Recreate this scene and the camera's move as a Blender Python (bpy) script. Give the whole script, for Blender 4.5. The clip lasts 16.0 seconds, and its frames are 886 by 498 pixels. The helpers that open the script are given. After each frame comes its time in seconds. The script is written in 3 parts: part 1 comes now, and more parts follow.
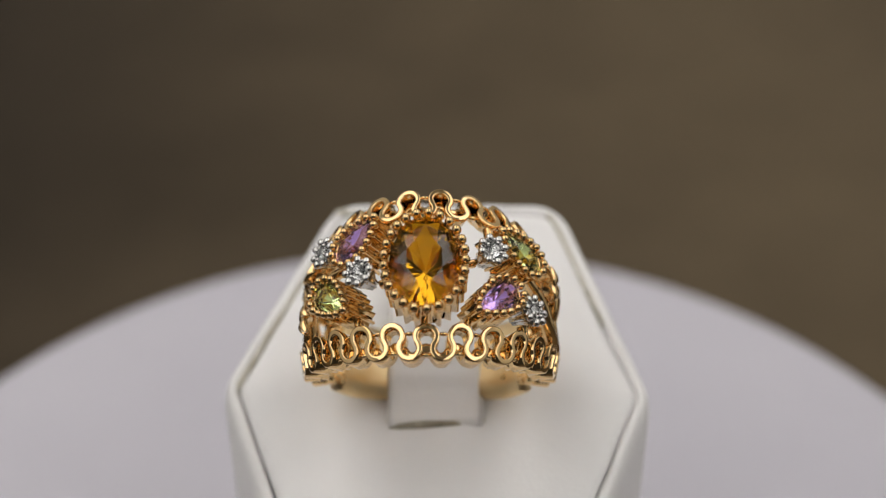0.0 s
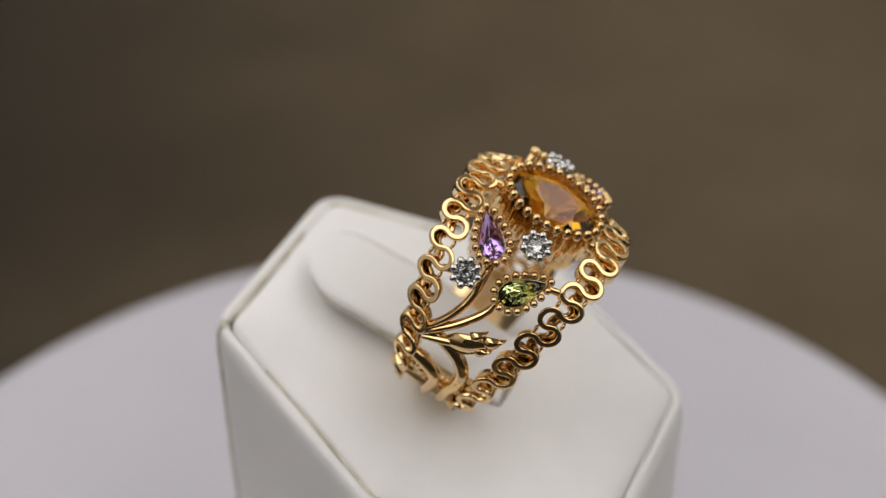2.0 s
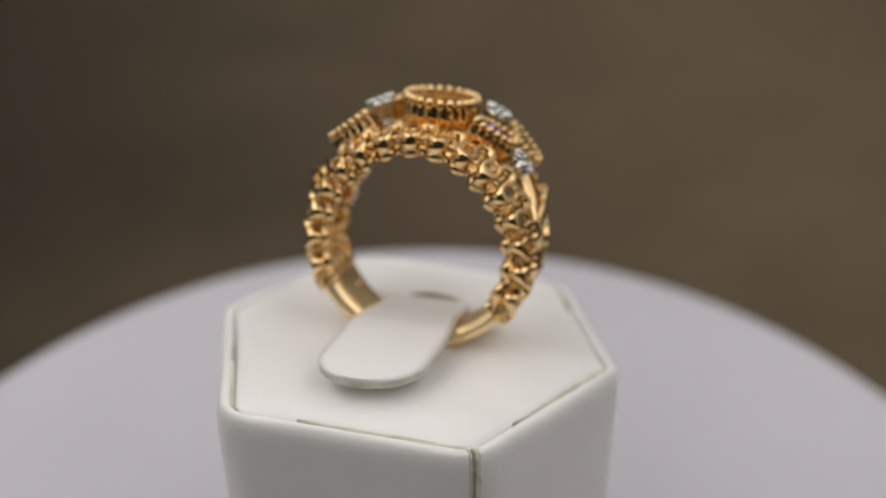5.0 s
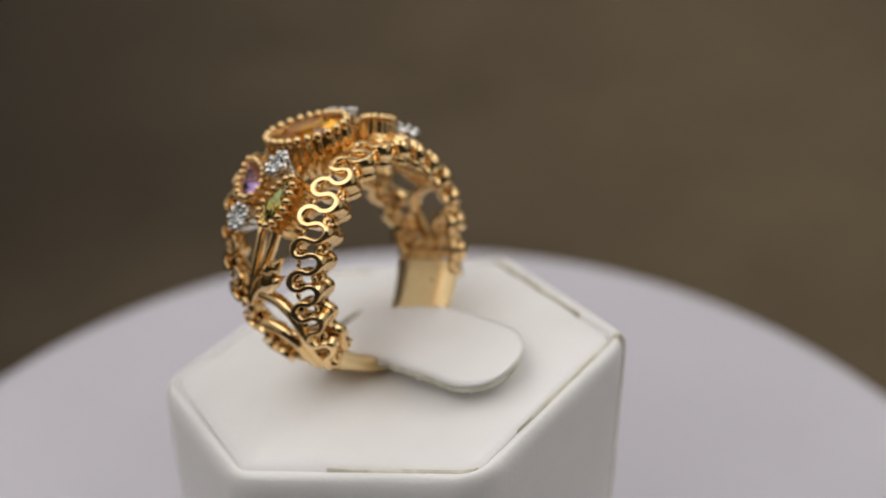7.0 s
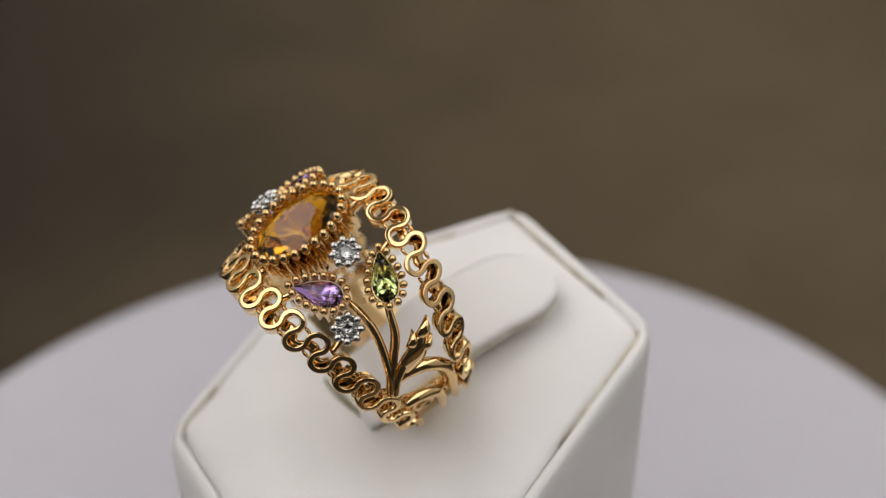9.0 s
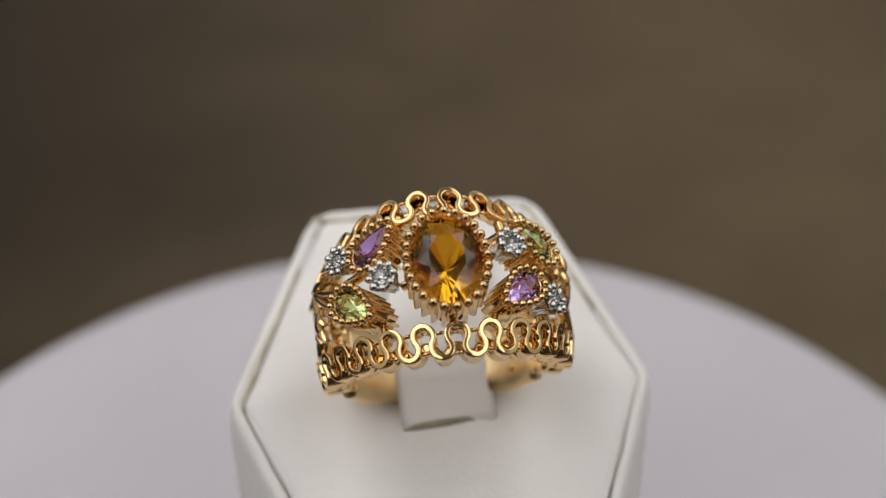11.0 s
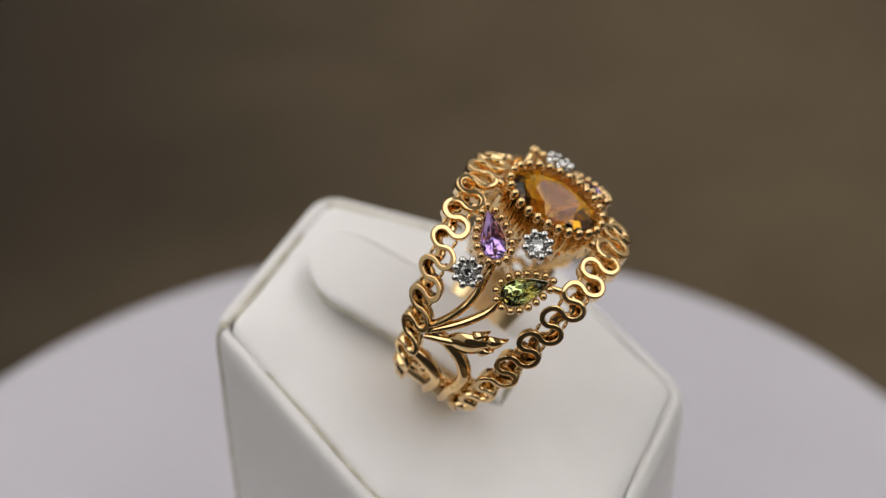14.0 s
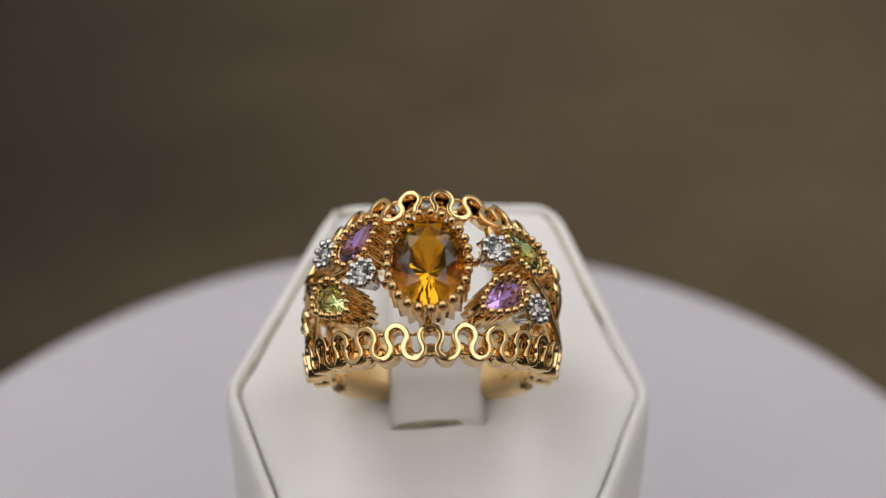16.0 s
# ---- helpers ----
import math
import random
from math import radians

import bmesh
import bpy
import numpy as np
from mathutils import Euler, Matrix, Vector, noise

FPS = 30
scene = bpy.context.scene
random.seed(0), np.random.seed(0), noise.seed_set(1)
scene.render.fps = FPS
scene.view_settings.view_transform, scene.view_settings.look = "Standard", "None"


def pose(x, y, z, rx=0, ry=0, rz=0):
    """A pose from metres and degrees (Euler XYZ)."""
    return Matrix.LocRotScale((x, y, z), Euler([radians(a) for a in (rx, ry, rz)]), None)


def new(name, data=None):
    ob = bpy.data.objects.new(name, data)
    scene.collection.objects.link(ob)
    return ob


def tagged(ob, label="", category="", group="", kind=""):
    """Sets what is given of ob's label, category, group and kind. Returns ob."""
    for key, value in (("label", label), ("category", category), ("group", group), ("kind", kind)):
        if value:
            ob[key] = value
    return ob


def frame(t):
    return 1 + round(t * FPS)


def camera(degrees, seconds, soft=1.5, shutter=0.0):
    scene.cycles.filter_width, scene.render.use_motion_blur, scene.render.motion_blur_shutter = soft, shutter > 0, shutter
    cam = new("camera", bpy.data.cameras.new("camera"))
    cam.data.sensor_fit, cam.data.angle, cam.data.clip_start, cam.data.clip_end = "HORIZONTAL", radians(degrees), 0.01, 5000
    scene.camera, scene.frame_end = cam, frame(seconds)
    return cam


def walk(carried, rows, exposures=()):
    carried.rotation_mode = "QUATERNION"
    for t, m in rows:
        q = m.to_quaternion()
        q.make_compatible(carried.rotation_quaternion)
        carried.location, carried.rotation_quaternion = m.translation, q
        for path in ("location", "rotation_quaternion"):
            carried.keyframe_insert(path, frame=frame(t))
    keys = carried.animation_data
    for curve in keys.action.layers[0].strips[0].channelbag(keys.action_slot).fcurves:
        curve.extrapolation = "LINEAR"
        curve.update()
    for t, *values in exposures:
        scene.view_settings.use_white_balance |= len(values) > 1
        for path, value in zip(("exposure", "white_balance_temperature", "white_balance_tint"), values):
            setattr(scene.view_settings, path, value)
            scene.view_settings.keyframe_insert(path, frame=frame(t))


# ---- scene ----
# The place: a gold ring on a white hexagonal display, on a turning white disc, on a brown cloth.
MM = 0.001
LIFT = 110.0          # height of the fitted origin above the table, in millimetres
RATE, BACK = 33.489, 13.3932   # degrees a second; the moment at which the turn goes backward

# ---- camera ----
cam = camera(33.80, 16.0, soft=1.2)
VIEW = pose(0, -0.100, (55.45 + LIFT) * MM, 90 - 37.843, 0, -1.151) @ pose(0, 0, 0, 0, 0, -0.211)
walk(cam, [(0.0, VIEW), (16.0, VIEW)])
cam.data.dof.use_dof = True
cam.data.dof.focus_distance = 0.115
cam.data.dof.aperture_fstop = 17.0

# ---- light ----
world = bpy.data.worlds.new("room_air")
scene.world = world
world.use_nodes = True
world.node_tree.nodes["Background"].inputs[0].default_value = (0.9, 0.93, 1.0, 1)
world.node_tree.nodes["Background"].inputs[1].default_value = 0.02
scene.view_settings.exposure = 0.0
LAMP = 1.94


# ---- materials ----
def material(name, colour, rough=0.5, metal=0.0, **more):
    m = bpy.data.materials.new(name)
    m.use_nodes = True
    b = m.node_tree.nodes["Principled BSDF"]
    b.inputs["Base Color"].default_value = (*colour, 1)
    b.inputs["Roughness"].default_value = rough
    b.inputs["Metallic"].default_value = metal
    for key, value in more.items():
        b.inputs[key.replace("_", " ")].default_value = value
    return m


def vary(m, colour_a, colour_b, scale, detail=4.0, low=0.35, high=0.65, rough=None):
    """Colour, and roughness if given, that wander between two values by a noise of that scale."""
    nt = m.node_tree
    b = nt.nodes["Principled BSDF"]
    co = nt.nodes.new("ShaderNodeTexCoord")
    nz = nt.nodes.new("ShaderNodeTexNoise")
    nz.inputs["Scale"].default_value, nz.inputs["Detail"].default_value = scale, detail
    nt.links.new(co.outputs["Object"], nz.inputs["Vector"])
    ramp = nt.nodes.new("ShaderNodeValToRGB")
    ramp.color_ramp.elements[0].position, ramp.color_ramp.elements[1].position = low, high
    ramp.color_ramp.elements[0].color = (*colour_a, 1)
    ramp.color_ramp.elements[1].color = (*colour_b, 1)
    nt.links.new(nz.outputs["Fac"], ramp.inputs["Fac"])
    nt.links.new(ramp.outputs["Color"], b.inputs["Base Color"])
    if rough:
        mr = nt.nodes.new("ShaderNodeMapRange")
        mr.inputs["To Min"].default_value, mr.inputs["To Max"].default_value = rough
        nt.links.new(nz.outputs["Fac"], mr.inputs["Value"])
        nt.links.new(mr.outputs["Result"], b.inputs["Roughness"])
    return m


def relief(m, scale, distance, strength=0.5, detail=3.0, kind="noise"):
    nt = m.node_tree
    b = nt.nodes["Principled BSDF"]
    co = nt.nodes.new("ShaderNodeTexCoord")
    if kind == "noise":
        tx = nt.nodes.new("ShaderNodeTexNoise")
        tx.inputs["Detail"].default_value = detail
        out = tx.outputs["Fac"]
    else:
        tx = nt.nodes.new("ShaderNodeTexVoronoi")
        out = tx.outputs["Distance"]
    tx.inputs["Scale"].default_value = scale
    nt.links.new(co.outputs["Object"], tx.inputs["Vector"])
    bump = nt.nodes.new("ShaderNodeBump")
    bump.inputs["Distance"].default_value, bump.inputs["Strength"].default_value = distance, strength
    nt.links.new(out, bump.inputs["Height"])
    last = b.inputs["Normal"].links
    if last:
        nt.links.new(last[0].from_socket, bump.inputs["Normal"])
    nt.links.new(bump.outputs["Normal"], b.inputs["Normal"])
    return m


GOLD = relief(vary(material("yellow_gold", (0.88, 0.62, 0.305), 0.1, 1.0), (0.85, 0.59, 0.28), (0.90, 0.645, 0.335), 900, rough=(0.03, 0.10)), 1500, 0.00002, 0.2)
SATIN_GOLD = relief(vary(material("satin_gold", (0.96, 0.73, 0.40), 0.3, 1.0), (0.94, 0.70, 0.36), (0.97, 0.76, 0.44), 700, rough=(0.26, 0.42)), 700, 0.00010, 0.5)
WHITE_GOLD = relief(vary(material("white_gold", (0.72, 0.71, 0.70), 0.14, 1.0), (0.66, 0.66, 0.66), (0.80, 0.79, 0.77), 1200, rough=(0.08, 0.22)), 2500, 0.00003, 0.3)
CITRINE = material("citrine", (0.71, 0.34, 0.014), 0.0, 0.0, Transmission_Weight=1.0, IOR=1.55)
AMETHYST = material("amethyst", (0.58, 0.38, 0.93), 0.0, 0.0, Transmission_Weight=1.0, IOR=1.55)
PERIDOT = material("peridot", (0.72, 0.90, 0.36), 0.0, 0.0, Transmission_Weight=1.0, IOR=1.66)
DIAMOND = material("diamond", (0.97, 0.98, 1.0), 0.0, 0.0, Transmission_Weight=1.0, IOR=2.2)
LEATHER = relief(relief(vary(material("white_leatherette", (0.88, 0.87, 0.875), 0.5), (0.855, 0.845, 0.85), (0.90, 0.89, 0.895), 90, rough=(0.42, 0.6)), 2600, 0.00004, 0.35, kind="cells"), 150, 0.0004, 0.12)
LEATHER_EDGE = vary(material("cut_leatherette_edge", (0.70, 0.67, 0.58), 0.8), (0.60, 0.57, 0.47), (0.78, 0.76, 0.68), 700)
THREAD = vary(material("raw_seam_edge", (0.36, 0.33, 0.26), 0.9), (0.28, 0.25, 0.19), (0.46, 0.43, 0.34), 800)
DISC = relief(vary(material("white_satin_plastic", (0.53, 0.515, 0.575), 0.42), (0.51, 0.495, 0.555), (0.55, 0.535, 0.595), 22, rough=(0.36, 0.48)), 900, 0.00003, 0.2)
BASE = vary(material("white_base_plastic", (0.6, 0.6, 0.62), 0.5), (0.57, 0.57, 0.59), (0.63, 0.63, 0.65), 40)
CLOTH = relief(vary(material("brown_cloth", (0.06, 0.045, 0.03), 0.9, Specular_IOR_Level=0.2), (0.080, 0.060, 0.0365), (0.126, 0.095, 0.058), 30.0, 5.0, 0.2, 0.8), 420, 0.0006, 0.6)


def shade_bands(m, scale, phase, dark):
    """Broad uneven bands of painted shade, multiplied into the colour of the cloth."""
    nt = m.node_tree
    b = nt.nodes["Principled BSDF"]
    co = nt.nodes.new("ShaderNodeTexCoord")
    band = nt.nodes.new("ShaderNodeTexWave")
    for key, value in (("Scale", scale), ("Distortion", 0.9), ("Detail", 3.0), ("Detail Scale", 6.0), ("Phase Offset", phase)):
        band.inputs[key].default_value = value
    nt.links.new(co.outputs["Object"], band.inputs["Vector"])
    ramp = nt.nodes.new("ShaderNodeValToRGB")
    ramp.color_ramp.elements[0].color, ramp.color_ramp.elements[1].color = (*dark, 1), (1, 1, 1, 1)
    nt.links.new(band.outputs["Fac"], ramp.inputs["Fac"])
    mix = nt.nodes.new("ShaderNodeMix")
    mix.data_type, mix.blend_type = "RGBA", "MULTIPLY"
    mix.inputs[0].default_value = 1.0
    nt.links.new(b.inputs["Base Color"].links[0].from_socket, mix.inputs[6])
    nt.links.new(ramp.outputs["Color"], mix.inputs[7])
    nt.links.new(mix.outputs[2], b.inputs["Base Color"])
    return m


# shade painted into the cloth: darkest at the left, full colour towards the right
shade_bands(CLOTH, 0.63, 2.28, (0.13, 0.13, 0.16))
WALL = vary(material("pale_wall_paint", (0.74, 0.725, 0.70), 0.8), (0.71, 0.695, 0.67), (0.77, 0.755, 0.73), 3)
# near black only so that the gold mirrors something dark
REFLECTED_DARK = vary(material("reflected_dark", (0.025, 0.024, 0.023), 0.8), (0.02, 0.019, 0.018), (0.03, 0.029, 0.028), 3)
CEILING = vary(material("white_ceiling_paint", (0.72, 0.71, 0.69), 0.9), (0.70, 0.69, 0.67), (0.74, 0.73, 0.71), 4)
FLOOR = vary(material("dark_floor", (0.10, 0.085, 0.07), 0.7), (0.085, 0.07, 0.055), (0.12, 0.10, 0.085), 6)


def glowing(name, strength):
    m = bpy.data.materials.new(name)
    m.use_nodes = True
    m.node_tree.nodes.clear()
    e = m.node_tree.nodes.new("ShaderNodeEmission")
    e.inputs["Color"].default_value, e.inputs["Strength"].default_value = (1.0, 0.965, 0.92, 1), strength
    o = m.node_tree.nodes.new("ShaderNodeOutputMaterial")
    m.node_tree.links.new(e.outputs[0], o.inputs[0])
    return m


GLOW = glowing("lamp_diffuser", LAMP)


# ---- helpers of the scene ----
def thing(name, label, category, at=(0, 0, 0), kind="", group=""):
    ob = new(name)
    ob.empty_display_size = 0.005
    ob.location = at
    return tagged(ob, label, category, group, kind)


def mesh_of(name, bm, mat, smooth=True):
    bmesh.ops.recalc_face_normals(bm, faces=bm.faces[:])
    me = bpy.data.meshes.new(name)
    bm.to_mesh(me)
    bm.free()
    me.materials.append(mat)
    for poly in me.polygons:
        poly.use_smooth = smooth
    return me


def part(name, bm, mat, parent, label="", smooth=True, kind=""):
    ob = new(name, bm if isinstance(bm, bpy.types.Mesh) else mesh_of(name, bm, mat, smooth))
    ob.parent = parent
    return tagged(ob, label, kind=kind)


def loops(bm, rings, closed=True, cap_first=False, cap_last=False):
    """Skin between rings of points (all of one length)."""
    vs = [[bm.verts.new(p) for p in ring] for ring in rings]
    n = len(rings[0])
    for a, b in zip(vs, vs[1:]):
        for i in range(n if closed else n - 1):
            j = (i + 1) % n
            bm.faces.new((a[i], a[j], b[j], b[i]))
    if cap_first:
        bm.faces.new(vs[0][::-1])
    if cap_last:
        bm.faces.new(vs[-1])
    return bm


def box_mesh(bm, x0, x1, y0, y1, z0, z1):
    v = [bm.verts.new((x, y, z)) for z in (z0, z1) for x, y in ((x0, y0), (x1, y0), (x1, y1), (x0, y1))]
    for f in ((3, 2, 1, 0), (4, 5, 6, 7), (0, 1, 5, 4), (1, 2, 6, 5), (2, 3, 7, 6), (3, 0, 4, 7)):
        bm.faces.new([v[i] for i in f])
    return bm


def ball_mesh(name, mat, rx, ry, rz, u=10, v=6):
    bm = bmesh.new()
    bmesh.ops.create_uvsphere(bm, u_segments=u, v_segments=v, radius=1.0)
    bmesh.ops.scale(bm, vec=(rx, ry, rz), verts=bm.verts[:])
    return mesh_of(name, bm, mat)


# ---- room ----
def plain(name, x0, x1, y0, y1, z0, z1, mat, label, category):
    ob = new(name, mesh_of(name, box_mesh(bmesh.new(), x0, x1, y0, y1, z0, z1), mat, False))
    return tagged(ob, label, category, kind="structure")


def build_room():
    plain("floor", -1.8, 1.8, -1.8, 1.8, -0.80, -0.75, FLOOR, "dark plain floor of the room", "floor")
    plain("ceiling", -1.8, 1.8, -1.8, 1.8, 1.50, 1.55, CEILING, "plain white painted ceiling", "ceiling")
    plain("wall_north", -1.8, 1.8, 1.8, 1.9, -0.75, 1.50, WALL, "plain pale painted wall", "wall")
    # added out of view behind the camera, to darken reflections in the ring
    plain("reflection_wall_south", -1.8, 1.8, -1.35, -1.25, -0.75, 1.50, REFLECTED_DARK, "unseen near-black wall, added for dark reflections in the gold", "wall")
    plain("wall_east", 1.8, 1.9, -1.8, 1.8, -0.75, 1.50, WALL, "plain pale painted wall", "wall")
    plain("wall_west", -1.9, -1.8, -1.8, 1.8, -0.75, 1.50, WALL, "plain pale painted wall", "wall")
    for x0, x1 in ((-1.60, -0.26), (0.44, 1.60)):
        x, w, d = (x0 + x1) / 2, (x1 - x0) / 2, 1.35
        lamp = thing("ceiling_lamp", "large flat white diffused panel lamp under the ceiling", "lamp", (x, 0.17, 1.5), group="ceiling lamps")
        bm = bmesh.new()
        for a0, a1, b0, b1 in ((-w, w, -d - 0.02, -d), (-w, w, d, d + 0.02), (-w - 0.02, -w, -d - 0.02, d + 0.02), (w, w + 0.02, -d - 0.02, d + 0.02)):
            box_mesh(bm, a0, a1, b0, b1, -0.05, 0.0)
        part("frame", bm, BASE, lamp, smooth=False)
        part("diffuser", box_mesh(bmesh.new(), -w + 0.001, w - 0.001, -d + 0.001, d - 0.001, -0.04, -0.03), GLOW, lamp, smooth=False)


def build_table():
    """A table under a brown cloth that hangs over its edges in soft folds."""
    table = thing("table", "table covered with a brown woven cloth, bands of shade painted into its colour", "table", (0, 0.3, -0.75), kind="structure")
    bm = bmesh.new()
    nx, ny = 48, 40
    grid = []
    for j in range(ny + 1):
        row = []
        for i in range(nx + 1):
            x, y = -0.8 + 1.6 * i / nx, -0.6 + 1.2 * j / ny
            row.append(bm.verts.new((x, y, 0.75)))
        grid.append(row)
    for j in range(ny):
        for i in range(nx):
            bm.faces.new((grid[j][i], grid[j][i + 1], grid[j + 1][i + 1], grid[j + 1][i]))
    edge = [grid[0][i] for i in range(nx)] + [grid[j][nx] for j in range(ny)] + [grid[ny][i] for i in range(nx, 0, -1)] + [grid[j][0] for j in range(ny, 0, -1)]
    hem = []
    for k, v in enumerate(edge):
        wave = 1.0 + 0.02 + 0.015 * math.sin(k * 0.9)
        hem.append(bm.verts.new((v.co.x * wave, v.co.y * wave, 0.45)))
    for k in range(len(edge)):
        j = (k + 1) % len(edge)
        bm.faces.new((edge[k], hem[k], hem[j], edge[j]))
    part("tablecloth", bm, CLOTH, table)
    part("tabletop", box_mesh(bmesh.new(), -0.79, 0.79, -0.59, 0.59, 0.71, 0.746), FLOOR, table, smooth=False)
    for sx in (-1, 1):
        for sy in (-1, 1):
            part("leg", box_mesh(bmesh.new(), sx * 0.72 - 0.03, sx * 0.72 + 0.03, sy * 0.52 - 0.03, sy * 0.52 + 0.03, 0.0, 0.71), FLOOR, table, smooth=False)


# ---- turntable ----
def circle(r, z, n=160, cx=0.0, cy=0.0):
    return [(cx + r * math.cos(2 * math.pi * i / n), cy + r * math.sin(2 * math.pi * i / n), z) for i in range(n)]


def build_turntable():
    base = thing("pedestal", "round white plastic pedestal standing on the brown cloth", "pedestal")
    part("housing", loops(bmesh.new(), [circle(r, z) for r, z in ((0.058, 0.0), (0.060, 0.002), (0.060, 0.018), (0.0585, 0.0195))], cap_first=True, cap_last=True), BASE, base)
    part("bearing", loops(bmesh.new(), [circle(0.02, 0.019, 48), circle(0.02, 0.024, 48)], cap_first=True, cap_last=True), BASE, base)
    disc = thing("turntable_disc", "round satin white turntable plate, slowly turning", "turntable")
    R = 0.0748
    prof = [(R - 0.006, 0.024), (R - 0.001, 0.0242), (R, 0.0252), (R, 0.0288), (R - 0.0003, 0.0295), (R - 0.001, 0.0299), (R - 0.002, 0.030)]
    prof += [(R * k, 0.030) for k in (0.8, 0.5, 0.2)]
    part("rim", loops(bmesh.new(), [circle(r, z) for r, z in prof[:7]], cap_first=True), DISC, disc)
    part("plate", loops(bmesh.new(), [circle(r, z) for r, z in prof[6:]], cap_last=True), DISC, disc)
    return disc


# ---- ring display ----
CORNERS = [(12.9, 14.9), (-7.4, 15.6), (-16.7, -2.7), (-10.0, -20.3), (10.9, -21.6), (19.3, -4.6)]   # of the seam round the pad
SLOPE_X, SLOPE_Y, PAD_Z = 0.010, 0.317, -34.702


def pad_z(x, y):
    """Height of the sloped top at the seam between rim and pad, in fitted millimetres."""
    return PAD_Z + SLOPE_X * x + SLOPE_Y * y


def hexagon(grow, soft, n=7):
    """The hexagon grown outward by that much, its corners rounded by the radius soft."""
    pts, m = [], len(CORNERS)
    sides = []
    for k in range(m):
        a, b = Vector(CORNERS[k]), Vector(CORNERS[(k + 1) % m])
        t = (b - a).normalized()
        nrm = Vector((t.y, -t.x))
        sides.append((a + nrm * (grow - soft), t, nrm))
    for k in range(m):
        (p, t, n0), (q, u, n1) = sides[k - 1], sides[k]
        d = t.x * u.y - t.y * u.x
        c = p + t * (((q.x - p.x) * u.y - (q.y - p.y) * u.x) / d)
        a0, a1 = math.atan2(n0.y, n0.x), math.atan2(n1.y, n1.x)
        while a1 < a0:
            a1 += 2 * math.pi
        for i in range(n):
            b = a0 + (a1 - a0) * i / (n - 1)
            pts.append((c.x + soft * math.cos(b), c.y + soft * math.sin(b)))
    out = []
    for i, p in enumerate(pts):
        out.append(p)
        if i % n == n - 1:
            q = pts[(i + 1) % len(pts)]
            out += [(p[0] + (q[0] - p[0]) * k / 8, p[1] + (q[1] - p[1]) * k / 8) for k in range(1, 8)]
    return out


def hex_ring(grow, soft, over=None, level=None, wander=0.0):
    if wander:
        out = []
        for x, y in hexagon(grow, soft):
            k = wander * noise.noise(Vector((x * 0.28, y * 0.28, grow * 9.0)))
            d = Vector((x - 1.3, y + 3.1)).normalized()
            out.append(((x + d.x * k) * MM, (y + d.y * k) * MM, (pad_z(x, y) + over + 0.8 * k + LIFT) * MM))
        return out
    return [(x * MM, y * MM, (level if level is not None else pad_z(x, y) + over + LIFT) * MM) for x, y in hexagon(grow, soft)]


PAD_PUFF = 1.4


def hump(x, y):
    """The pad swells a little before the slit."""
    return 1.45 * math.exp(-((x - 1.0) / 6.5) ** 2 - ((y + 10.0) / 3.6) ** 2)


